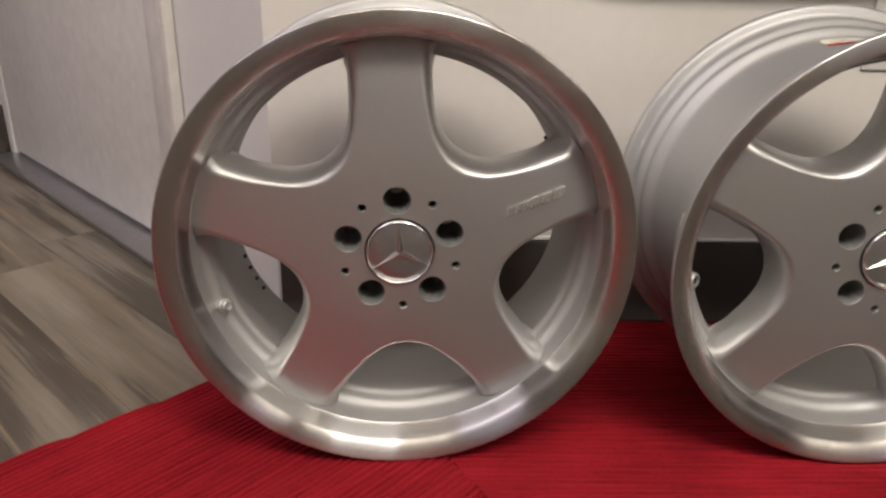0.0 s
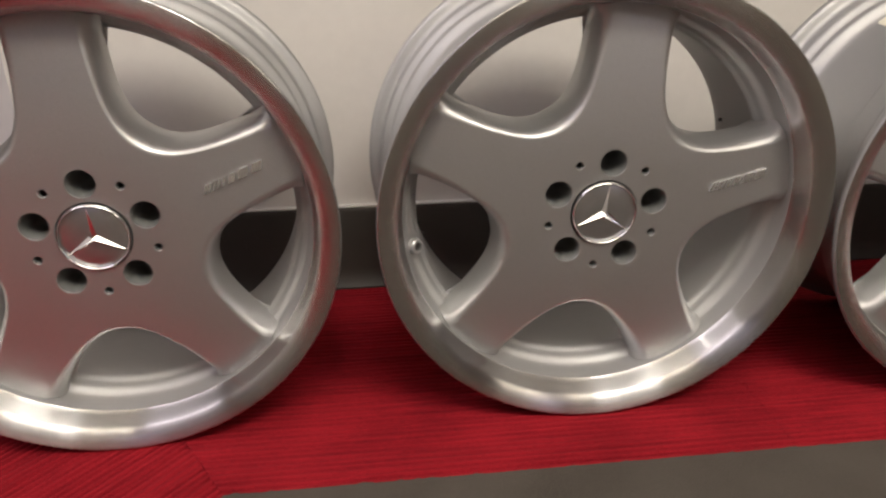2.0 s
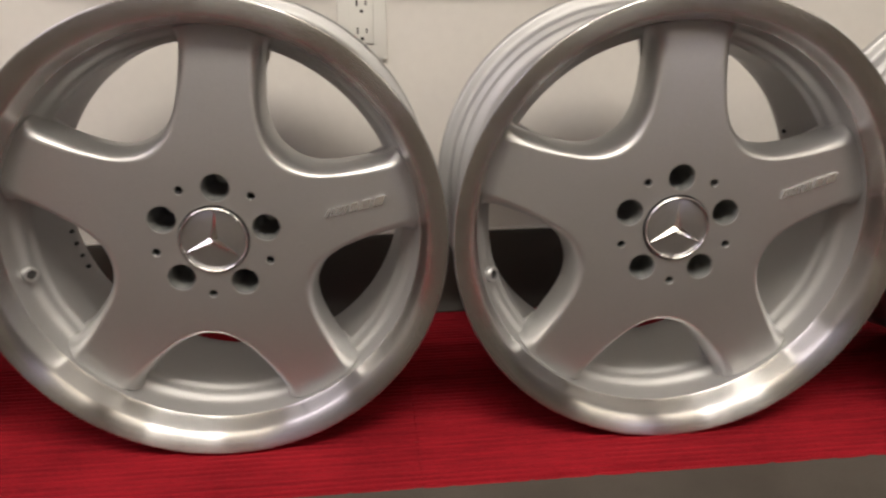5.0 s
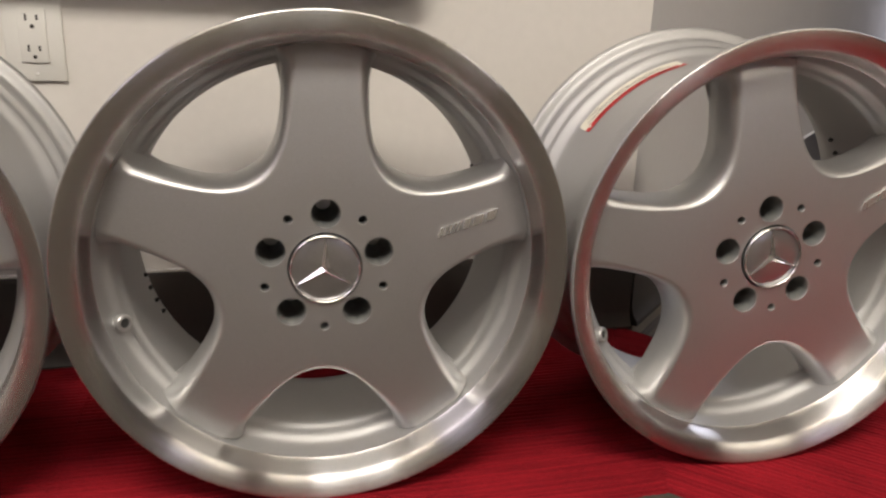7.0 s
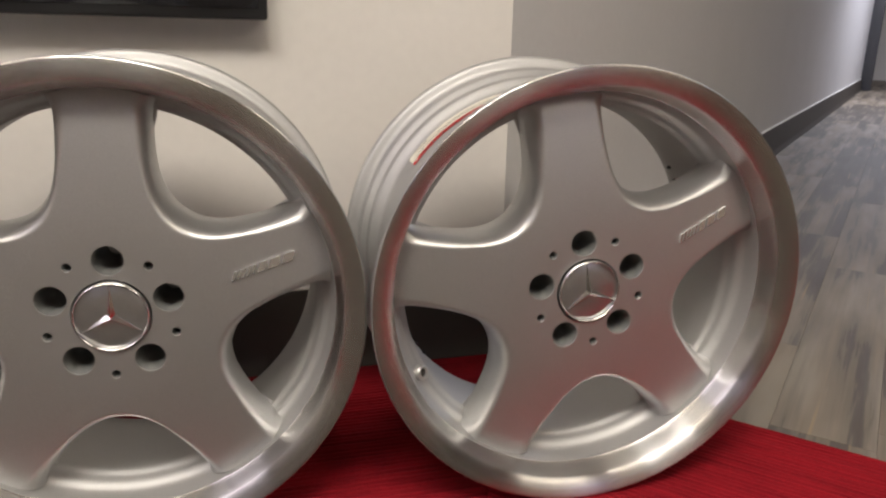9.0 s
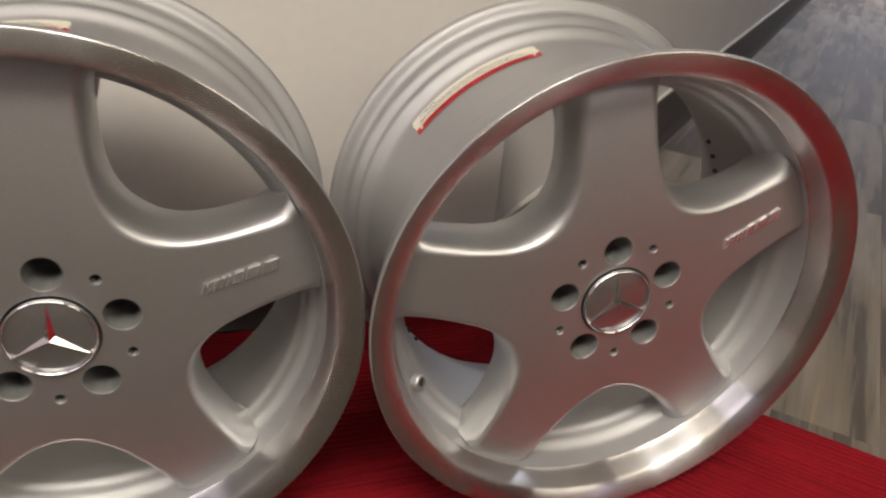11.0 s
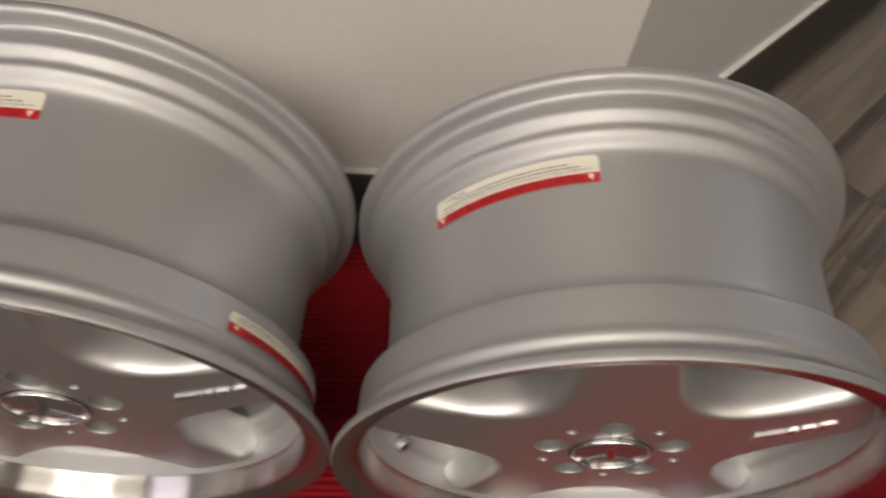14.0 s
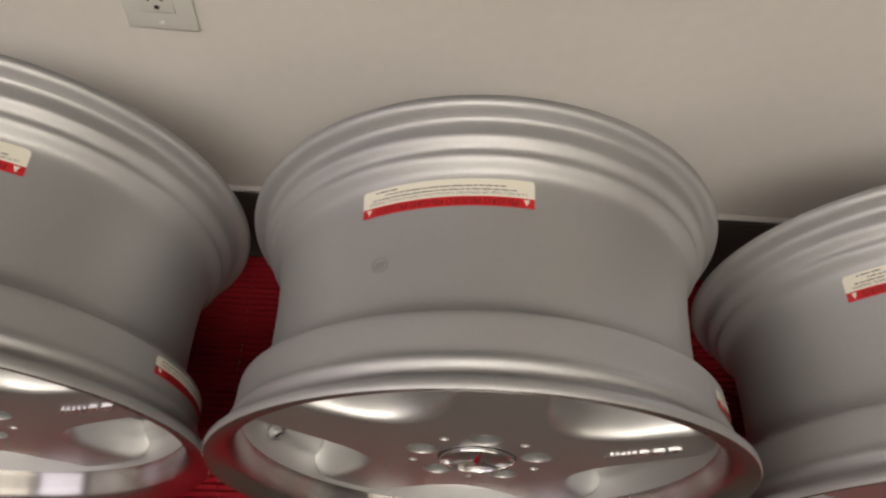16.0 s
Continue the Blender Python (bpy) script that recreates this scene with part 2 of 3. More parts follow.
def empty(name, m, label, category, group="", kind=""):
    ob = new(name)
    ob.empty_display_size = 0.05
    ob.matrix_basis = m
    return tagged(ob, label, category, group, kind)


def box(bm, lo, hi, bevel=0.0):
    vs = [bm.verts.new((x, y, z)) for x in (lo[0], hi[0]) for y in (lo[1], hi[1]) for z in (lo[2], hi[2])]
    fs = [bm.faces.new([vs[i] for i in q]) for q in ((0, 1, 3, 2), (4, 6, 7, 5), (0, 4, 5, 1), (2, 3, 7, 6), (0, 2, 6, 4), (1, 5, 7, 3))]
    if bevel:
        bmesh.ops.bevel(bm, geom=list({e for f in fs for e in f.edges}), offset=bevel, segments=2, profile=0.5, affect="EDGES")
    return bm


def box_mesh(name, lo, hi, mat, bevel=0.0):
    return mesh_of(name, box(bmesh.new(), lo, hi, bevel), mat)


def catmull(pts, n):
    """A smooth curve through pts, n points evenly spaced along it."""
    p = np.array([pts[0], *pts, pts[-1]], float)
    out = []
    for i in range(1, len(p) - 2):
        for t in np.linspace(0, 1, 12, endpoint=False):
            a, b, c, d = p[i - 1:i + 3]
            out.append(0.5 * (2 * b + (c - a) * t + (2 * a - 5 * b + 4 * c - d) * t * t + (3 * b - a - 3 * c + d) * t ** 3))
    out = np.array(out + [p[-2]])
    s = np.concatenate([[0], np.cumsum(np.linalg.norm(np.diff(out, axis=0), axis=1))])
    q = np.linspace(0, s[-1], n)
    return np.stack([np.interp(q, s, out[:, k]) for k in range(out.shape[1])], -1)


def revolve(bm, prof, seg=160, closed=False):
    """Turns a profile of (depth, radius) round the y axis."""
    rings = [[bm.verts.new((r * math.sin(2 * math.pi * k / seg), d, r * math.cos(2 * math.pi * k / seg))) for k in range(seg)] for d, r in prof]
    rows = list(zip(rings, rings[1:])) + ([(rings[-1], rings[0])] if closed else [])
    for a, b in rows:
        for k in range(seg):
            bm.faces.new((a[k], a[(k + 1) % seg], b[(k + 1) % seg], b[k]))
    return rings


# ---- the wheel: depth runs back along +y from the hub face ----
HUB = 0.2465


def lip_mesh():
    bm = bmesh.new()
    edge = catmull([(-0.0268, 0.2456), (-0.0272, 0.2450), (-0.0271, 0.2432), (-0.0263, 0.2395), (-0.0247, 0.2345), (-0.0222, 0.2295), (-0.0198, 0.2262), (-0.0180, 0.2244)], 26)
    facet = [(-0.0170, 0.2238), (-0.0080, 0.2220), (0.0010, 0.2200), (0.0064, 0.2187), (0.0074, 0.2179)]
    revolve(bm, [tuple(p) for p in edge] + facet, 192)
    return mesh_of("lip", bm, LIP, 28)


def barrel_mesh():
    bm = bmesh.new()
    inner = catmull([(0.0074, 0.2179), (0.0125, 0.2168), (0.0220, 0.2150), (0.0290, 0.2132), (0.0325, 0.2104), (0.0352, 0.2078), (0.039, 0.2060), (0.0438, 0.2046), (0.047, 0.2026), (0.050, 0.2002), (0.056, 0.1996), (0.075, 0.1994), (0.12, 0.1998), (0.155, 0.2015), (0.175, 0.207), (0.188, 0.2125), (0.200, 0.2205), (0.210, 0.225), (0.215, 0.233), (0.219, 0.2405), (0.224, 0.2445), (0.2275, 0.2452)], 80)
    outer = catmull([(0.2275, 0.2452), (0.2285, 0.2460), (0.2268, 0.2466), (0.2235, 0.2464), (0.2205, 0.2450), (0.2185, 0.2420), (0.2172, 0.2380), (0.2158, 0.2342), (0.2135, 0.2319), (0.2110, 0.2310), (0.2050, 0.2307), (0.2005, 0.2304), (0.1980, 0.2294), (0.1945, 0.2262), (0.1918, 0.2236), (0.1895, 0.2226), (0.1860, 0.2222), (0.1835, 0.2214), (0.1800, 0.2182), (0.1765, 0.2144), (0.1725, 0.2114), (0.165, 0.2093), (0.15, 0.2075), (0.12, 0.2055), (0.085, 0.2052), (0.062, 0.2062), (0.053, 0.2085), (0.047, 0.2130), (0.0432, 0.2195), (0.0408, 0.2245), (0.037, 0.2266), (0.02, 0.2275), (0.0095, 0.2281), (0.0060, 0.2292), (0.0030, 0.2308), (0.0002, 0.2311), (-0.0025, 0.2300), (-0.0050, 0.2286), (-0.0078, 0.2284), (-0.0102, 0.2296), (-0.0135, 0.2360), (-0.0162, 0.2420), (-0.0195, 0.2458), (-0.0235, 0.2465), (-0.0258, 0.2463), (-0.0268, 0.2456)], 150)
    revolve(bm, [tuple(p) for p in inner] + [tuple(p) for p in outer[1:]], 192)
    return mesh_of("barrel", bm, BARREL_PAINT, 50)


def face_depth(r):
    d = 0.0068 * max(0.0, (r - 0.075) / 0.115) ** 1.6
    t = min(1.0, max(0.0, (r - 0.200) / 0.017))
    return d + 0.004 * t * t


FRONT_SIDE = [(0.0282, 0.2145), (0.0292, 0.195), (0.0302, 0.175), (0.0320, 0.157), (0.0347, 0.141), (0.0374, 0.126), (0.0416, 0.1120), (0.0474, 0.0998), (0.0542, 0.0903), (0.0611, 0.0841)]
BACK_SIDE = [(0.0505, 0.2080), (0.0452, 0.2015), (0.0432, 0.1935), (0.0428, 0.182), (0.0431, 0.165), (0.0440, 0.149), (0.0459, 0.1355), (0.0492, 0.1232), (0.0544, 0.1122), (0.0614, 0.1028), (0.0697, 0.0959)]
WALL_DEPTH = 0.033


def outline(side, tip, n_side=30, n_tip=8):
    """The star's edge, all five spokes: polar (angle, radius), clockwise from the first window."""
    s = catmull(side, n_side)
    th, r = np.arctan2(s[:, 0], s[:, 1]), np.hypot(s[:, 0], s[:, 1])
    th[-1] = radians(36)
    arc = [(a, tip) for a in np.linspace(-th[0], th[0], n_tip + 2)[1:-1]]
    half = list(zip(th, r))
    sector = [(-a, q) for a, q in half[::-1]] + arc + half
    return [(a + k * radians(72), q) for k in range(5) for a, q in sector[:-1]]


def xyz(a, r, d):
    return (r * math.sin(a), d, r * math.cos(a))


def circle(bm, cx, cz, r, d, n):
    return [bm.verts.new((cx + r * math.sin(2 * math.pi * k / n), d, cz + r * math.cos(2 * math.pi * k / n))) for k in range(n)]


def bridge(bm, a, b):
    n = len(a)
    for k in range(n):
        bm.faces.new((a[k], a[(k + 1) % n], b[(k + 1) % n], b[k]))


def spider_mesh():
    bm = bmesh.new()
    front, back = outline(FRONT_SIDE, 0.2168), outline(BACK_SIDE, 0.2085)
    n = len(front)
    ring_r = 0.0738
    rows = 16
    grid = []
    for j in range(rows + 1):
        t = (j / rows) ** 0.9
        row = []
        for k, (a, r) in enumerate(front):
            a0 = -radians(36) + 2 * math.pi * k / n
            ang = a0 + (a - a0) * min(1.0, 0.35 + 0.65 * t)
            rr = ring_r + (r - ring_r) * t
            row.append(bm.verts.new(xyz(ang, rr, face_depth(rr))))
        grid.append(row)
    for a, b in zip(grid, grid[1:]):
        bridge(bm, a, b)
    prev = grid[-1]
    for w, h in ((0.14, 0.012), (0.28, 0.048), (0.41, 0.105), (0.52, 0.175), (0.62, 0.26), (0.71, 0.37), (0.79, 0.50), (0.87, 0.67), (0.94, 0.84), (1.0, 1.0)):
        row = []
        for (a, r), (c, s) in zip(front, back):
            p0, p1 = Vector(xyz(a, r, face_depth(r))), Vector(xyz(c, s, WALL_DEPTH))
            row.append(bm.verts.new((p0.x + (p1.x - p0.x) * w, p0.y + (p1.y - p0.y) * h, p0.z + (p1.z - p0.z) * w)))
        bridge(bm, prev, row)
        prev = row
    for d, rr in ((0.050, None), (0.054, 0.06), (0.054, 0.03)):
        row = [bm.verts.new(xyz(a, min(r, 0.2045) if rr is None else rr, d)) for a, r in back]
        bridge(bm, prev, row)
        prev = row
    # hub face with its bores
    loops = [grid[0]]
    bores = []
    for k in range(5):
        a = radians(72 * k)
        bores.append((0.056 * math.sin(a), 0.056 * math.cos(a), 28, ((0.0149, 0), (0.0144, 0.0007), (0.0141, 0.004), (0.0139, 0.036), (0.0110, 0.041), (0.0085, 0.044), (0.0082, 0.053))))
        a += radians(36)
        bores.append((0.0618 * math.sin(a), 0.0618 * math.cos(a), 16, ((0.0048, 0), (0.0042, 0.0008), (0.0040, 0.016))))
    bores.append((0, 0, 72, ((0.0375, 0), (0.0368, 0.0008), (0.0365, 0.012))))
    for cx, cz, m, prof in bores:
        rings = [circle(bm, cx, cz, r, d, m) for r, d in prof]
        n0 = len(bm.faces)
        bridge(bm, rings[0], rings[1])
        inner_from = len(bm.faces)
        for a, b in zip(rings[1:], rings[2:]):
            bridge(bm, a, b)
        if len(prof) == 3:
            bm.faces.new(rings[-1])
        bm.faces.ensure_lookup_table()
        # bore walls behind the chamfer take the painted shade
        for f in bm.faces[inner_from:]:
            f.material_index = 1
        loops.append(rings[0])
    edges = []
    for lp in loops:
        for a, b in zip(lp, lp[1:] + lp[:1]):
            edges.append(bm.edges.get((a, b)) or bm.edges.new((a, b)))
    bmesh.ops.triangle_fill(bm, use_beauty=True, use_dissolve=False, edges=edges, normal=(0, -1, 0))
    return mesh_of("spider", bm, [SILVER, BORE_SHADE], 38)


def cap_mesh():
    bm = bmesh.new()
    rings = revolve(bm, [(0.004, 0.0352), (0.0005, 0.0350), (-0.0012, 0.030), (-0.0022, 0.020), (-0.0026, 0.010), (-0.0027, 0.002)], 64)
    bm.faces.new(rings[-1])
    return mesh_of("cap_disc", bm, CAP_PAINT)


def ring_mesh():
    bm = bmesh.new()
    revolve(bm, [(-0.0012 + 0.0030 * math.sin(q), 0.0342 + 0.0012 * math.cos(q)) for q in np.linspace(0, 2 * math.pi, 13)[:-1]], 72, True)
    return mesh_of("chrome_ring", bm, CHROME)


def star_mesh():
    bm = bmesh.new()
    top = bm.verts.new((0, -0.0075, 0))
    rim = []
    for k in range(6):
        a, r = radians(60 * k), 0.0325 if k % 2 == 0 else 0.0046
        rim.append((bm.verts.new((r * math.sin(a), -0.0030 if k % 2 == 0 else -0.0034, r * math.cos(a))), bm.verts.new((r * math.sin(a), -0.0005, r * math.cos(a)))))
    for k in range(6):
        (a, a2), (b, b2) = rim[k], rim[(k + 1) % 6]
        bm.faces.new((top, a, b))
        bm.faces.new((a, a2, b2, b))
    return mesh_of("star", bm, CHROME, 5)


def poly_block(bm, pts, h, place):
    """A raised flat shape from points (along, up)."""
    lo, hi = [bm.verts.new(place(p[0], p[1], 0.001)) for p in pts], [bm.verts.new(place(p[0], p[1], -h)) for p in pts]
    bm.faces.new(hi)
    bridge(bm, lo, hi)


def badge_place(v, w, d):
    a = radians(72)
    r = math.hypot(v, w)
    x, z = v * math.sin(a) - w * math.cos(a), v * math.cos(a) + w * math.sin(a)
    return (x, face_depth(r) + d, z)


# five slanting strokes and three slanting blocks
BADGE_SHAPES = [[(0.1175 + 0.0050 * k, -0.0048), (0.1203 + 0.0050 * k, -0.0048), (0.1261 + 0.0050 * k, 0.0036), (0.1233 + 0.0050 * k, 0.0036)] for k in range(5)]
BADGE_SHAPES += [[(x, -0.0048), (x + wd, -0.0048), (x + wd + 0.0050, 0.0040), (x + 0.0050, 0.0040)] for x, wd in ((0.1440, 0.0080), (0.1552, 0.0110), (0.1694, 0.0115))]


def badge_mesh(i):
    bm = bmesh.new()
    poly_block(bm, BADGE_SHAPES[i], 0.0020, badge_place)
    return mesh_of("badge_stroke", bm, BADGE_METAL, 20)


def valve_mesh():
    bm = bmesh.new()
    rings = revolve(bm, [(0.006, 0.0092), (-0.0005, 0.0086), (-0.0018, 0.0074), (-0.002, 0.0052), (0.004, 0.0047)], 24)
    return mesh_of("valve_collar", bm, SILVER)


def valve_bore_mesh():
    bm = bmesh.new()
    rings = revolve(bm, [(0.0005, 0.0049), (0.0005, 0.001)], 24)
    bm.faces.new(rings[-1])
    return mesh_of("valve_bore", bm, DARK_HOLE)


def valve_cap_mesh():
    bm = bmesh.new()
    rings = revolve(bm, [(0.0, 0.0055), (-0.006, 0.0053), (-0.0075, 0.0040), (-0.0070, 0.0030)], 24)
    bm.faces.new(rings[-1])
    return mesh_of("valve_cap", bm, SILVER)


def strip_mesh(name, a0, a1, d0, d1, radius, lift, mat, corner=0.0, n=28, m=5):
    """A thin patch wrapped on the barrel between two angles and two depths."""
    bm = bmesh.new()
    grid = []
    for j in range(m + 1):
        row = []
        for i in range(n + 1):
            s, t = i / n, j / m
            d = d0 + (d1 - d0) * t
            e = min(s, 1 - s) * abs(a1 - a0) * 0.21
            if e < corner:
                d = min(d, d1 - (corner - math.sqrt(max(0.0, corner ** 2 - (corner - e) ** 2))))
            a, r = a0 + (a1 - a0) * s, radius(d) + lift
            row.append(bm.verts.new(xyz(a, r, d)))
        grid.append(row)
    for a, b in zip(grid, grid[1:]):
        for i in range(n):
            bm.faces.new((a[i], a[i + 1], b[i + 1], b[i]))
    return mesh_of(name, bm, mat)


def rear_barrel(d):
    return float(np.interp(d, [0.085, 0.12, 0.15, 0.165, 0.1725], [0.2052, 0.2055, 0.2075, 0.2093, 0.2114]))


def bead_seat(d):
    return float(np.interp(d, [0.005, 0.02, 0.037], [0.2292, 0.2277, 0.2266]))


def wrapped_text(name, body, a_mid, d_mid, height, width, radius, mat, lift):
    """Letters of the built-in font bent round the barrel, their heads towards the front."""
    cu = bpy.data.curves.new(name, "FONT")
    cu.body, cu.size, cu.align_x, cu.align_y, cu.resolution_u = body, 1.0, "CENTER", "CENTER", 2
    ob = bpy.data.objects.new(name, cu)
    scene.collection.objects.link(ob)
    me = bpy.data.meshes.new_from_object(ob.evaluated_get(bpy.context.evaluated_depsgraph_get()))
    bpy.data.objects.remove(ob)
    xs = [v.co.x for v in me.vertices]
    ys = [v.co.y for v in me.vertices]
    x0, x1, y0, y1 = min(xs), max(xs), min(ys), max(ys)
    for v in me.vertices:
        s, t = (v.co.x - x0) / (x1 - x0) - 0.5, (v.co.y - y0) / (y1 - y0) - 0.5
        d = d_mid - t * height
        r = radius(d) + lift
        v.co = xyz(a_mid - s * width / r, r, d)
    me.materials.clear()
    me.materials.append(mat)
    return me


def stamp_mesh():
    """A thin ring with three short strokes, just proud of the barrel."""
    bm = bmesh.new()
    n = 32
    for r0, r1 in ((0.0066, 0.0072),):
        rows = [[bm.verts.new((r * math.sin(2 * math.pi * k / n), r * math.cos(2 * math.pi * k / n), z)) for k in range(n)] for r, z in ((r0, 0.0), (r0, 0.0005), (r1, 0.0005), (r1, 0.0))]
        for a, b in zip(rows, rows[1:]):
            bridge(bm, a, b)
    for x in (-0.003, 0.0, 0.003):
        box(bm, (x - 0.0005, -0.003, 0.0), (x + 0.0005, 0.003, 0.0005))
    return mesh_of("casting_stamp", bm, STAMP)


def dot_mesh():
    bm = bmesh.new()
    n = 12
    hi = [bm.verts.new((0.0022 * math.sin(2 * math.pi * k / n), 0.0034 * math.cos(2 * math.pi * k / n), -0.0022)) for k in range(n)]
    lo = [bm.verts.new((v.co.x * 1.1, v.co.y * 1.1, 0.001)) for v in hi]
    bm.faces.new(hi), bridge(bm, lo, hi)
    return mesh_of("weight_mark", bm, DARK_HOLE)


MESH = {"stamp": stamp_mesh(), "dot": dot_mesh(), "lip": lip_mesh(), "barrel": barrel_mesh(), "spider": spider_mesh(), "cap": cap_mesh(), "ring": ring_mesh(), "star": star_mesh(),
        "valve": valve_mesh(), "bore": valve_bore_mesh(), "vcap": valve_cap_mesh(), "badge": [badge_mesh(i) for i in range(len(BADGE_SHAPES))]}


def warning_label(wheel, m, a0, a1, d0, d1, radius, share=0.36):
    """A paper label with a red lower band, stuck round the rim."""
    a0, a1 = radians(a0), radians(a1)
    band = d0 + share * (d1 - d0)
    paper = part("warning_label", strip_mesh("warning_label", a0, a1, band, d1, radius, 0.0005, PAPER, 0.0032, 90), wheel, m, "cream paper warning label with red band")
    part("red_band", strip_mesh("red_band", a0, a1, d0, band, radius, 0.0006, LABEL_RED), paper)
    mid, w = (a0 + a1) / 2, abs(a1 - a0) * radius(d0)
    part("print", wrapped_text("band_text", "PELIGRO PELIGRO PELIGRO PELIGRO", mid, (d0 + band) / 2, 0.0056, w * 0.82, radius, INK_DARKRED, 0.0009), paper)
    for e in (-1, 1):
        tri = strip_mesh("triangle", mid + e * w * 0.455 / radius(d0) - 0.009, mid + e * w * 0.455 / radius(d0) + 0.009, d0 + 0.0015, band - 0.0015, radius, 0.0009, PAPER, 0, 4, 1)
        ac = mid + e * w * 0.455 / radius(d0)
        for v in tri.vertices:
            f = max(0.02, min(1.0, (v.co.y - d0 - 0.0015) / (band - d0 - 0.003)))
            ang = ac + (math.atan2(v.co.x, v.co.z) - ac) * f * 1.3
            v.co = xyz(ang, math.hypot(v.co.x, v.co.z), v.co.y)
        part("warning_triangle", tri, paper)
    part("print", wrapped_text("line_text", "LA RUEDA DEBE SER REMOVIDA E INSTALADA SOBRE LA PARTE TRASERA", mid, band + 0.0030, 0.0026, w * 0.92, radius, INK, 0.0008), paper)
    for k, (x0, x1) in enumerate(((-0.40, 0.44), (-0.34, 0.36), (0.28, 0.42))):
        d = band + 0.0062 + 0.0034 * k
        if d > d1 - 0.002:
            break
        rnd = random.Random(k + 3)
        x = x0
        while x < x1:
            L = min(rnd.uniform(0.02, 0.07), x1 - x)
            part("print", strip_mesh("print_bar", mid - (x + L) * w / radius(d), mid - x * w / radius(d), d - 0.0006, d + 0.0006, radius, 0.0008, INK, 0, 4, 1), paper)
            x += L + 0.008


def alloy_wheel(x, y, yaw, spin, label, rear=None, front=(), capped=False, stamped=False):
    w = empty("alloy_wheel", pose(x, y, 0, 0, 0, yaw), label, "car wheel", "alloy wheels along the wall")
    m = pose(0, 0, HUB, 0, spin, 0)
    part("barrel", MESH["barrel"], w, m)
    part("lip", MESH["lip"], w, m, "polished machined aluminium lip")
    sp = part("spider", MESH["spider"], w, m, "silver five-spoke centre with bolt holes")
    for me in MESH["badge"]:
        part("badge_stroke", me, sp, None, "bright raised badge stroke")
    cap = part("centre_cap", MESH["cap"], w, m, "silver centre cap")
    part("cap_ring", MESH["ring"], cap, None, "chrome ring")
    part("cap_star", MESH["star"], cap, None, "chrome three-armed star")
    a = radians(-108)
    vm = m @ Matrix.Translation(xyz(a, 0.2052, 0.0265)) @ Matrix.Rotation(a, 4, "Y") @ Matrix.Rotation(radians(40), 4, "X")
    v = part("valve_collar", MESH["valve"], w, vm)
    if capped:
        part("valve_cap", MESH["vcap"], v, None, "silver valve cap")
    else:
        part("valve_bore", MESH["bore"], v, None, "dark valve hole")
    if stamped:
        part("casting_stamp", MESH["stamp"], w, m @ Matrix.Translation(xyz(radians(-31.1), 0.2057, 0.0963)) @ Matrix.Rotation(radians(-31.1), 4, "Y"), "small round stamp on the barrel")
    for a0 in (-118.4, -114.0, -109.3, -104.7, 65.8, 71.6, 77.4, 83.2):
        q = radians(a0)
        part("weight_mark", MESH["dot"], w, m @ Matrix.Translation(xyz(q, 0.1996, 0.140)) @ Matrix.Rotation(q, 4, "Y"), "small dark mark inside the barrel")
    if rear:
        warning_label(w, m, rear[0], rear[1], 0.1440, 0.1690, rear_barrel)
    for a0, a1, d0 in front:
        warning_label(w, m, a0, a1, d0, d0 + 0.0168, bead_seat, 0.45)
    return w


# ---- setting ----
WALL_Y = 0.331
CORNER_L, CORNER_R = (-0.209, WALL_Y), (1.568, WALL_Y)
FLOOR_Z = -0.006


def wall_slab(name, a, b, z0, z1, thick, mat, label):
    """A wall from plan point a to b, its visible face on the line, its thickness behind it (to the left of a to b)."""
    L = math.hypot(b[0] - a[0], b[1] - a[1])
    ob = new(name, box_mesh(name, (0, 0, z0), (L, thick, z1), mat))
    ob.matrix_basis = pose(a[0], a[1], 0, 0, 0, math.degrees(math.atan2(b[1] - a[1], b[0] - a[0])))
    return tagged(ob, label, "wall", "", "structure")


def skirting(name, a, b, mat=None):
    L = math.hypot(b[0] - a[0], b[1] - a[1])
    bm = bmesh.new()
    prof = [(0.0, FLOOR_Z), (-0.030, FLOOR_Z), (-0.030, 0.002), (-0.022, 0.012), (-0.017, 0.030), (-0.016, 0.123), (-0.013, 0.129), (0.0, 0.129)]
    lo, hi = [bm.verts.new((0, *p)) for p in prof], [bm.verts.new((L, *p)) for p in prof]
    bridge(bm, lo, hi)
    bm.faces.new(lo), bm.faces.new(hi)
    ob = new(name, mesh_of(name, bm, mat or SKIRT))
    ob.matrix_basis = pose(a[0], a[1], 0, 0, 0, math.degrees(math.atan2(b[1] - a[1], b[0] - a[0])))
    bead = part("sealant_bead", box_mesh("sealant_bead", (0, -0.010, 0.1292), (L, -0.0005, 0.1330), TRIM, 0.0012), ob, None, "thin white sealant line")
    return tagged(ob, "dark rubber skirting along the wall", "skirting", "", "structure")


WEST_DEG = 132.9
WX, WY = math.cos(radians(WEST_DEG)), math.sin(radians(WEST_DEG))
EAST_DEG = 42.5
EX, EY = math.cos(radians(EAST_DEG)), math.sin(radians(EAST_DEG))
END_R = (CORNER_R[0] + 9.6 * EX, CORNER_R[1] + 9.6 * EY)
END_L = (CORNER_L[0] + 3.2 * WX, CORNER_L[1] + 3.2 * WY)
wall_slab("wall_north", CORNER_L, CORNER_R, FLOOR_Z, CEIL, 0.12, WALL, "cream painted wall behind the wheels")
wall_slab("wall_east", CORNER_R, END_R, FLOOR_Z, CEIL, 0.12, WALL_SIDE, "pale grey wall running back along the corridor")
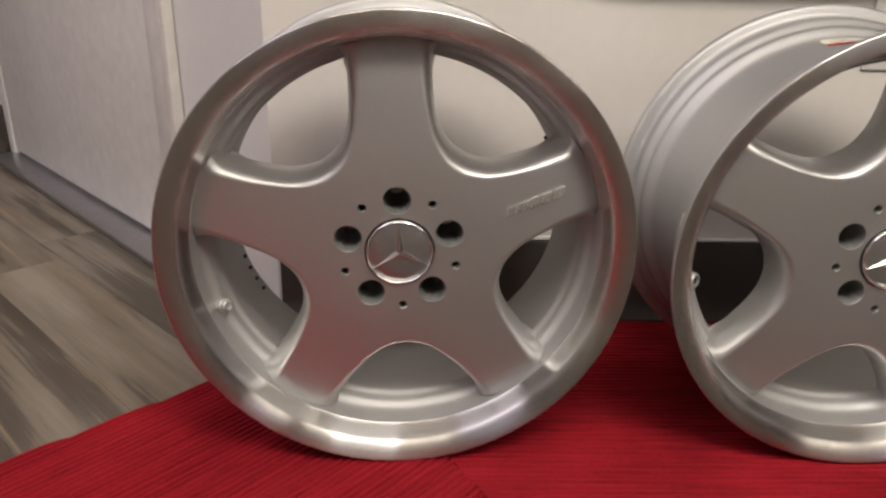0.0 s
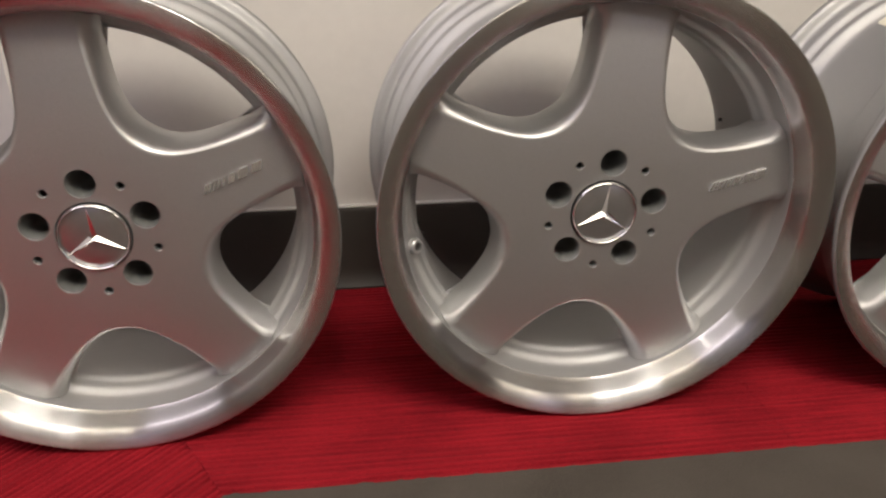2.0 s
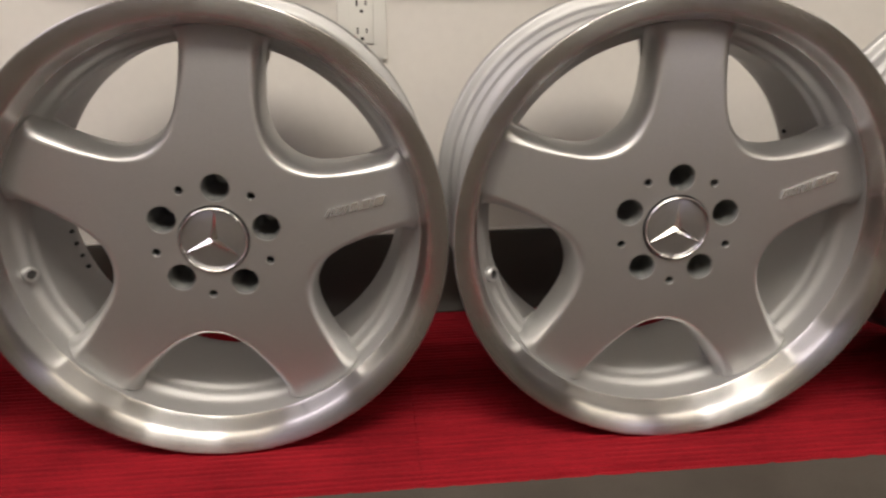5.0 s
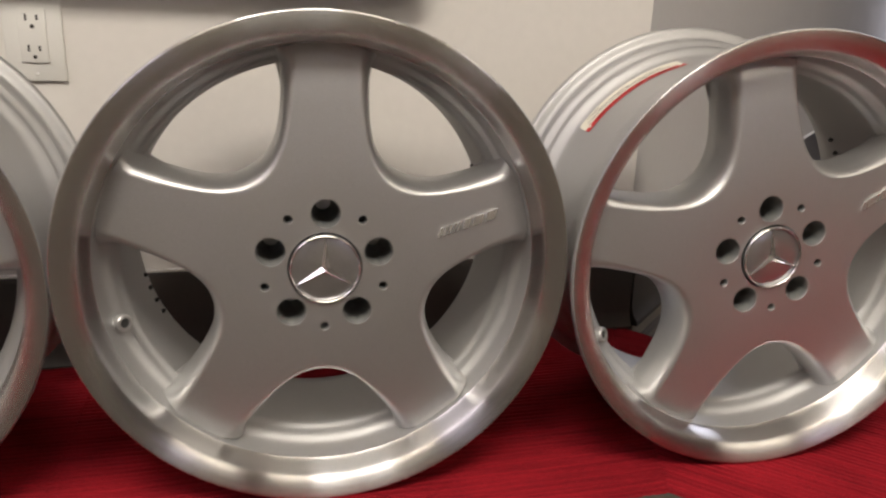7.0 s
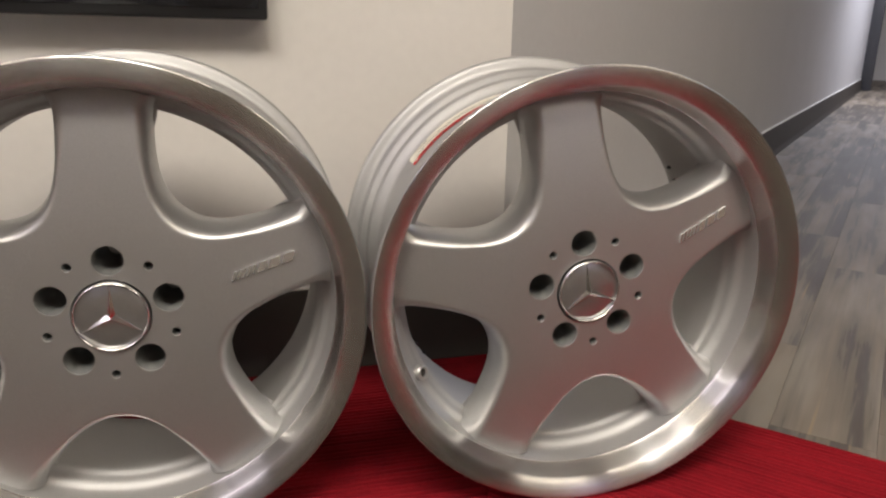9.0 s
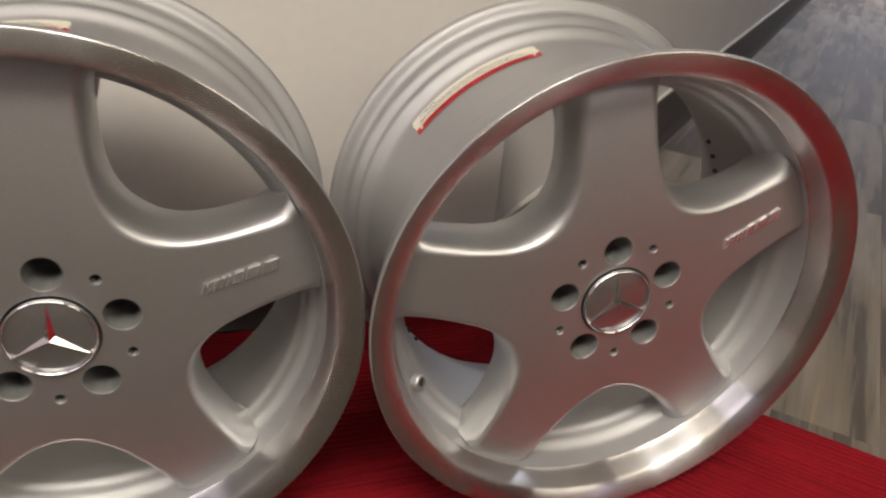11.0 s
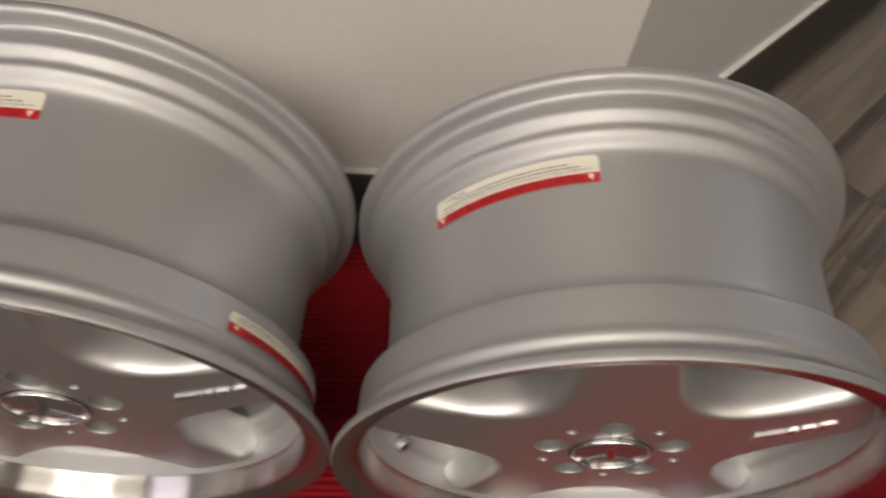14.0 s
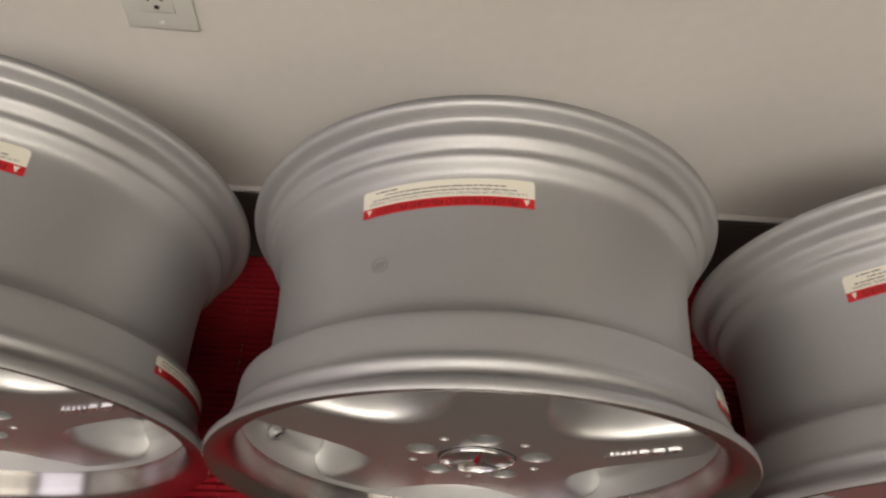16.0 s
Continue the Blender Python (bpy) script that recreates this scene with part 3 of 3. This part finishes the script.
wall_slab("wall_west", END_L, CORNER_L, FLOOR_Z, CEIL, 0.12, WALL_SIDE, "pale wall with a white door")
skirting("baseboard", (CORNER_L[0] + 0.007, WALL_Y), (CORNER_R[0] + 0.008, WALL_Y))
skirting("baseboard", (CORNER_R[0] + 0.006, WALL_Y + 0.006), END_R)

# closing walls, plain, behind the camera and at the ends
wall_slab("wall_south", (9.0, SOUTH_Y), (-4.0, SOUTH_Y), FLOOR_Z, CEIL, 0.12, WALL_FAR, "unseen plain wall across the room, toned to set the bounce light")
wall_slab("wall_far_east", (14.0, 6.0), (9.0, SOUTH_Y), FLOOR_Z, CEIL, 0.12, WALL_FAR, "unseen plain wall at the room's end, toned to set the bounce light")
wall_slab("wall_corridor_end", (9.6, 10.6), (14.0, 5.9), FLOOR_Z, CEIL, 0.12, WALL, "plain wall at the corridor's end")
wall_slab("wall_corridor_side", END_R, (9.6, 10.7), FLOOR_Z, CEIL, 0.12, WALL, "plain wall past the corridor opening")
wall_slab("wall_far_west", (-4.0, SOUTH_Y), (END_L[0] - 0.3, END_L[1] + 0.3), FLOOR_Z, CEIL, 0.12, WALL_FAR, "unseen plain wall at the room's end, toned to set the bounce light")
bm = bmesh.new()
box(bm, (-4.5, -8.6, CEIL), (15, 12, CEIL + 0.1))
tagged(new("ceiling", mesh_of("ceiling", bm, CEIL_MAT)), "flat white ceiling", "ceiling", "", "structure")
bm = bmesh.new()
box(bm, (-5, -8.8, -0.12), (15, 12, FLOOR_Z - 0.003))
floor = tagged(new("floor", mesh_of("floor", bm, PLANK)), "weathered grey-brown wood-look vinyl plank floor", "floor", "", "structure")

# carpets: a red ribbed strip that follows the wall and turns out at both ends, and grey carpet in front of it
FRONT_Y = -0.1435


COLS = 140


def ribbed(name, corners, along, pitch, mat, label, z=0.0, amp=0.0040, thick=0.0055):
    """A carpet cut to a convex outline with raised ribs that run along a direction."""
    c = [Vector((*p, 0)) for p in corners]
    e = Vector((math.cos(radians(along)), math.sin(radians(along)), 0))
    nrm = Vector((-e.y, e.x, 0))
    ts = [p.dot(nrm) for p in c]
    bm = bmesh.new()
    prev = None
    k0, k1 = math.ceil(min(ts) / (pitch / 8)), math.floor(max(ts) / (pitch / 8))
    levels = [min(ts) + 1e-4] + [k * pitch / 8 for k in range(k0, k1 + 1)] + [max(ts) - 1e-4]
    for t in levels:
        hits = []
        for p, q in zip(c, c[1:] + c[:1]):
            a, b = p.dot(nrm) - t, q.dot(nrm) - t
            if a * b <= 0 and a != b:
                hits.append((p + (q - p) * (a / (a - b))).dot(e))
        if len(hits) < 2:
            continue
        s0, s1 = min(hits), max(hits)
        ph = (t / pitch) % 1.0
        wob = 0.75 + 0.5 * noise.noise((t * 40, 0.3, 0))
        h = z - amp * wob * (0.5 - 0.5 * math.cos(2 * math.pi * ph)) ** 1.6
        row = []
        for j in range(COLS + 1):
            q = s0 + (s1 - s0) * j / COLS + (random.uniform(-0.0014, 0.0014) if j in (0, COLS) else 0)
            p = e * q + nrm * t
            fray = [0.0045 * max(0.0, noise.noise((q * 45, side, 0)) + 0.7 * noise.noise((q * 170, side, 3))) for side in (0.2, 9.7)]
            p += nrm * (min(max(t, levels[0] + fray[0]), levels[-1] - fray[1]) - t)
            lift = 0.0007 * noise.noise((q * 24, t / pitch * 1.3, 0))
            row.append(bm.verts.new((p.x, p.y, h + min(lift, 0.0004))))
        lo = [bm.verts.new((row[0].co.x, row[0].co.y, z - thick)), bm.verts.new((row[-1].co.x, row[-1].co.y, z - thick))]
        if prev:
            for j in range(COLS):
                bm.faces.new((prev[0][j], prev[0][j + 1], row[j + 1], row[j]))
            bm.faces.new((prev[1][0], prev[0][0], row[0], lo[0]))
            bm.faces.new((prev[0][COLS], prev[1][1], lo[1], row[COLS]))
        else:
            bm.faces.new((*row, lo[1], lo[0]))
        prev = (row, lo)
    bm.faces.new((*prev[0], prev[1][1], prev[1][0]))
    ob = new(name, mesh_of(name, bm, mat, 60))
    return tagged(ob, label, "carpet", "red carpet strips", "structure")


F = 1.6
L2 = (0.109, FRONT_Y)
SEAM = 0.734
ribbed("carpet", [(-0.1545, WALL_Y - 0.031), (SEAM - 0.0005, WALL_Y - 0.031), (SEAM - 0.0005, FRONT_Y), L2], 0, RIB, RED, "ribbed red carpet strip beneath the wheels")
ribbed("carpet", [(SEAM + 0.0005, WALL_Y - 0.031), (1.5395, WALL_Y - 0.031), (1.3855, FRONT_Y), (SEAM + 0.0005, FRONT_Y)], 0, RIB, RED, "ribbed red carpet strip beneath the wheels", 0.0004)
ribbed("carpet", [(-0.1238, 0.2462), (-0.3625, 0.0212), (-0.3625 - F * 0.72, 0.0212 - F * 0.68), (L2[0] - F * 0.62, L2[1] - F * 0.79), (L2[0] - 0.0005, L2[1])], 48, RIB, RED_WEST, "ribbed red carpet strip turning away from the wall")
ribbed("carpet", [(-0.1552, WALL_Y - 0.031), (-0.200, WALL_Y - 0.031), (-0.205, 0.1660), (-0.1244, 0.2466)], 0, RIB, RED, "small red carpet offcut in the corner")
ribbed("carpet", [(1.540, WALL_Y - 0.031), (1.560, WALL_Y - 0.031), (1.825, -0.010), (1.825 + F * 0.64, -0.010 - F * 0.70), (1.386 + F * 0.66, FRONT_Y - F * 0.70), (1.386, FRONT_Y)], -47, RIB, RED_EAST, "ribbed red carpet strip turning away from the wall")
bm = bmesh.new()
gp = [(L2[0] + 0.002, FRONT_Y + 0.003), (1.3835, FRONT_Y + 0.003), (1.3845 + F * 0.66, FRONT_Y - F * 0.70), (L2[0] - F * 0.62 + 0.002, FRONT_Y - F * 0.79)]
lo, hi = [bm.verts.new((*p, -0.008)) for p in gp], [bm.verts.new((*p, -0.001)) for p in gp]
bm.faces.new(hi), bridge(bm, lo, hi)
tagged(new("carpet", mesh_of("grey_carpet", bm, GREY)), "plain dark grey carpet in front of the red strip", "carpet", "", "structure")

# ---- things on the walls ----


def outlet(m, label):
    """A double socket with its cover plate; the plate's face looks along -y."""
    o = empty("power_outlet", m, label, "power outlet")
    bm = bmesh.new()
    box(bm, (-0.035, -0.005, -0.0575), (0.035, 0, 0.0575), 0.002)
    plate = part("cover_plate", mesh_of("cover_plate", bm, PLATE), o)
    bm = bmesh.new()
    box(bm, (-0.0165, -0.0075, -0.034), (0.0165, -0.0045, 0.034), 0.001)
    face = part("receptacle", mesh_of("receptacle", bm, PLATE), o)
    for s in (-1, 1):
        for dx, h in ((-0.0065, 0.0085), (0.0065, 0.0065)):
            bm = bmesh.new()
            box(bm, (dx - 0.0012, -0.0078, s * 0.019 + 0.003 - h / 2), (dx + 0.0012, -0.0070, s * 0.019 + 0.003 + h / 2))
            part("slot", mesh_of("slot", bm, SLOT), face)
        bm = bmesh.new()
        vs = circle(bm, 0, s * 0.019 - 0.008, 0.0026, -0.0078, 12)
        vb = circle(bm, 0, s * 0.019 - 0.008, 0.0026, -0.0070, 12)
        bm.faces.new(vs), bridge(bm, vs, vb)
        part("ground_hole", mesh_of("ground_hole", bm, SLOT), face)
    for s in (-1, 1):
        bm = bmesh.new()
        rings = [circle(bm, 0, s * 0.049, r, d, 12) for r, d in ((0.003, -0.0045), (0.003, -0.0056), (0.0018, -0.0062))]
        bridge(bm, rings[0], rings[1]), bridge(bm, rings[1], rings[2]), bm.faces.new(rings[2])
        part("screw", mesh_of("screw", bm, PLATE), plate)
    return o


outlet(pose(0.690, WALL_Y, 0.4545), "white double power outlet on the cream wall")


def wall_display():
    d = empty("wall_display", pose(0.732, WALL_Y, 0.531), "black flat screen display hung low on the wall", "display")
    bm = bmesh.new()
    box(bm, (-0.467, -0.046, 0), (0.467, -0.006, 0.55), 0.004)
    part("casing", mesh_of("casing", bm, BLACK), d)
    bm = bmesh.new()
    box(bm, (-0.455, -0.048, 0.014), (0.455, -0.0455, 0.538), 0.0005)
    part("screen", mesh_of("screen", bm, SCREEN), d, None, "dark glossy screen")
    bm = bmesh.new()
    box(bm, (-0.2, -0.006, 0.15), (0.2, 0.0, 0.40))
    part("bracket", mesh_of("bracket", bm, BLACK), d)


wall_display()

# the west wall's door


def on_west(along, out, z):
    """A point so far along the west wall from the corner and so far before its face."""
    return (CORNER_L[0] + along * WX - out * WY, CORNER_L[1] + along * WY + out * WX, z)


WM = pose(*CORNER_L, 0, 0, 0, WEST_DEG - 180)


def west_box(name, s0, s1, out0, out1, z0, z1, mat, bevel=0.0):
    return box_mesh(name, (-s1, -out1, z0), (-s0, -out0, z1), mat, bevel)


door = empty("door_1", WM, "plain white flush door, closed, in a white frame", "door", "", "structure")
part("leaf", west_box("leaf", 0.3605, 1.325, 0.001, 0.012, 0.016, 2.05, DOOR_MAT, 0.001), door)
part("door_frame", west_box("frame_side", 0.3005, 0.357, 0.001, 0.016, FLOOR_Z, 2.12, DOOR_MAT, 0.002), door)
part("door_frame", west_box("frame_side", 1.3285, 1.375, 0.001, 0.016, FLOOR_Z, 2.12, DOOR_MAT, 0.002), door)
part("frame_head", west_box("frame_head", 0.3575, 1.328, 0.001, 0.016, 2.054, 2.12, DOOR_MAT, 0.002), door)
part("stop_bead", west_box("stop_bead", 0.274, 0.300, 0.001, 0.020, FLOOR_Z, 2.12, TRIM, 0.003), door, None, "cream bead along the frame")
part("threshold", west_box("threshold", 0.30, 1.36, 0.002, 0.075, FLOOR_Z, 0.006, METAL, 0.002), door, None, "brushed metal threshold")
skirting("baseboard", on_west(3.1, 0, 0)[:2], on_west(1.38, 0, 0)[:2])
outlet(WM @ pose(-1.425, 0, 0.255), "cream double power outlet beside the white door")

# two windows in the wall across the room
for i, wx in enumerate(WINDOWS):
    w = empty("window_%d" % (i + 1), pose(wx, SOUTH_Y, 1.55), "small bright window in the wall across the room", "window", "", "structure")
    for z0, z1 in ((-0.61, -0.55), (0.55, 0.61)):
        part("window_frame", box_mesh("window_frame", (-0.46, 0.001, z0), (0.46, 0.04, z1), TRIM, 0.003), w)
    for x0, x1 in ((-0.46, -0.40), (0.40, 0.46)):
        part("window_frame", box_mesh("window_frame", (x0, 0.001, -0.549), (x1, 0.04, 0.549), TRIM, 0.003), w)
    part("pane", box_mesh("pane", (-0.398, 0.002, -0.548), (0.398, 0.012, 0.548), PLATE), w)

# the corridor's far door frame
EM = pose(*CORNER_R, 0, 0, 0, EAST_DEG)
fr = empty("door_2", EM, "dark framed opening at the corridor's far end", "door", "", "structure")
part("door_frame", box_mesh("frame_side", (9.45, -0.12, FLOOR_Z), (9.605, 0.0, 2.2), FRAME_MAT, 0.004), fr)

# ---- ceiling lights ----
c = empty("ceiling_light", pose(PANEL_X, PANEL_Y, CEIL), "long warm white ceiling light panel with six tubes", "ceiling light")
for y0, y1 in ((-PANEL_D / 2 - 0.05, -PANEL_D / 2), (PANEL_D / 2, PANEL_D / 2 + 0.05)):
    part("frame", box_mesh("frame", (-PANEL_W / 2 - 0.05, y0, -0.03), (PANEL_W / 2 + 0.05, y1, -0.001), TRIM, 0.003), c)
part("diffuser", box_mesh("diffuser", (-PANEL_W / 2, -PANEL_D / 2, -0.020), (PANEL_W / 2, PANEL_D / 2, -0.001), LAMP), c)
for tx in TUBES:
    part("tube", box_mesh("tube", (tx - PANEL_X - 0.011, -PANEL_D / 2 + 0.02, -0.058), (tx - PANEL_X + 0.011, PANEL_D / 2 - 0.02, -0.036), LAMP, 0.004), c)
# panel for the added room fill, no known fitting
c = empty("ceiling_light", pose(3.7, -2.9, CEIL), "unseen warm fill light panel added over the room", "ceiling light")
part("diffuser", box_mesh("diffuser", (-1.0, -0.8, -0.02), (1.0, 0.8, -0.001), LAMP, 0.003), c)
# frame for the added side fill, out of view
c = empty("ceiling_light", pose(-1.7, -0.5, CEIL), "square frame for the added fill light near the white door", "ceiling light")
part("frame", box_mesh("frame", (-0.55, -0.55, -0.02), (0.55, 0.55, -0.001), TRIM, 0.003), c)

# ---- the four wheels ----
alloy_wheel(-0.0037, -0.0308, 2.75, -2.91, "silver five-spoke alloy wheel with polished lip and valve cap", None, (), True)
alloy_wheel(0.5256, -0.0321, -0.04, 6.55, "silver five-spoke alloy wheel with polished lip and warning labels", (-17.7, 23.0), ((61.5, 99, 0.0175), (-124, -86.5, 0.0120)))
alloy_wheel(1.0220, -0.0524, -2.01, 1.40, "silver five-spoke alloy wheel with polished lip, standing on red carpet", (-36.9, 3.7), ((48.5, 86.5, 0.0108),), False, True)
alloy_wheel(1.5164, -0.0822, -2.48, -9.86, "silver five-spoke alloy wheel with polished lip, last in the row", (-45.1, -4.1))

# ---- floor planks: laid along the corridor wall on one side and along the door wall on the other ----


def plank_field(origin, angle, x0, x1, y0, y1, keep):
    W_, L_ = 0.1335, 0.92
    me = box_mesh("plank", (0.0003, 0.0003, -0.003), (L_ - 0.0003, W_ - 0.0003, 0), PLANK)
    M = pose(*origin, FLOOR_Z, 0, 0, angle)
    j = 0
    y = y0
    rnd = random.Random(5)
    while y < y1:
        x = x0 - rnd.uniform(0, L_)
        while x < x1:
            m = M @ Matrix.Translation((x, y, 0))
            c = m @ Vector((L_ / 2, W_ / 2, 0))
            if keep(c):
                ob = new("plank", me)
                ob.parent = floor
                ob.matrix_basis = m
            x += L_
        y += W_


plank_field(CORNER_R, 43, -1.6, 11.0, -0.311 - 20 * 0.1335, -0.03, lambda c: c.x - c.y > -0.2 and c.x > 0.7)
plank_field(CORNER_L, 135, -1.6, 3.4, 0.03, 3.0, lambda c: c.x < 0.7)
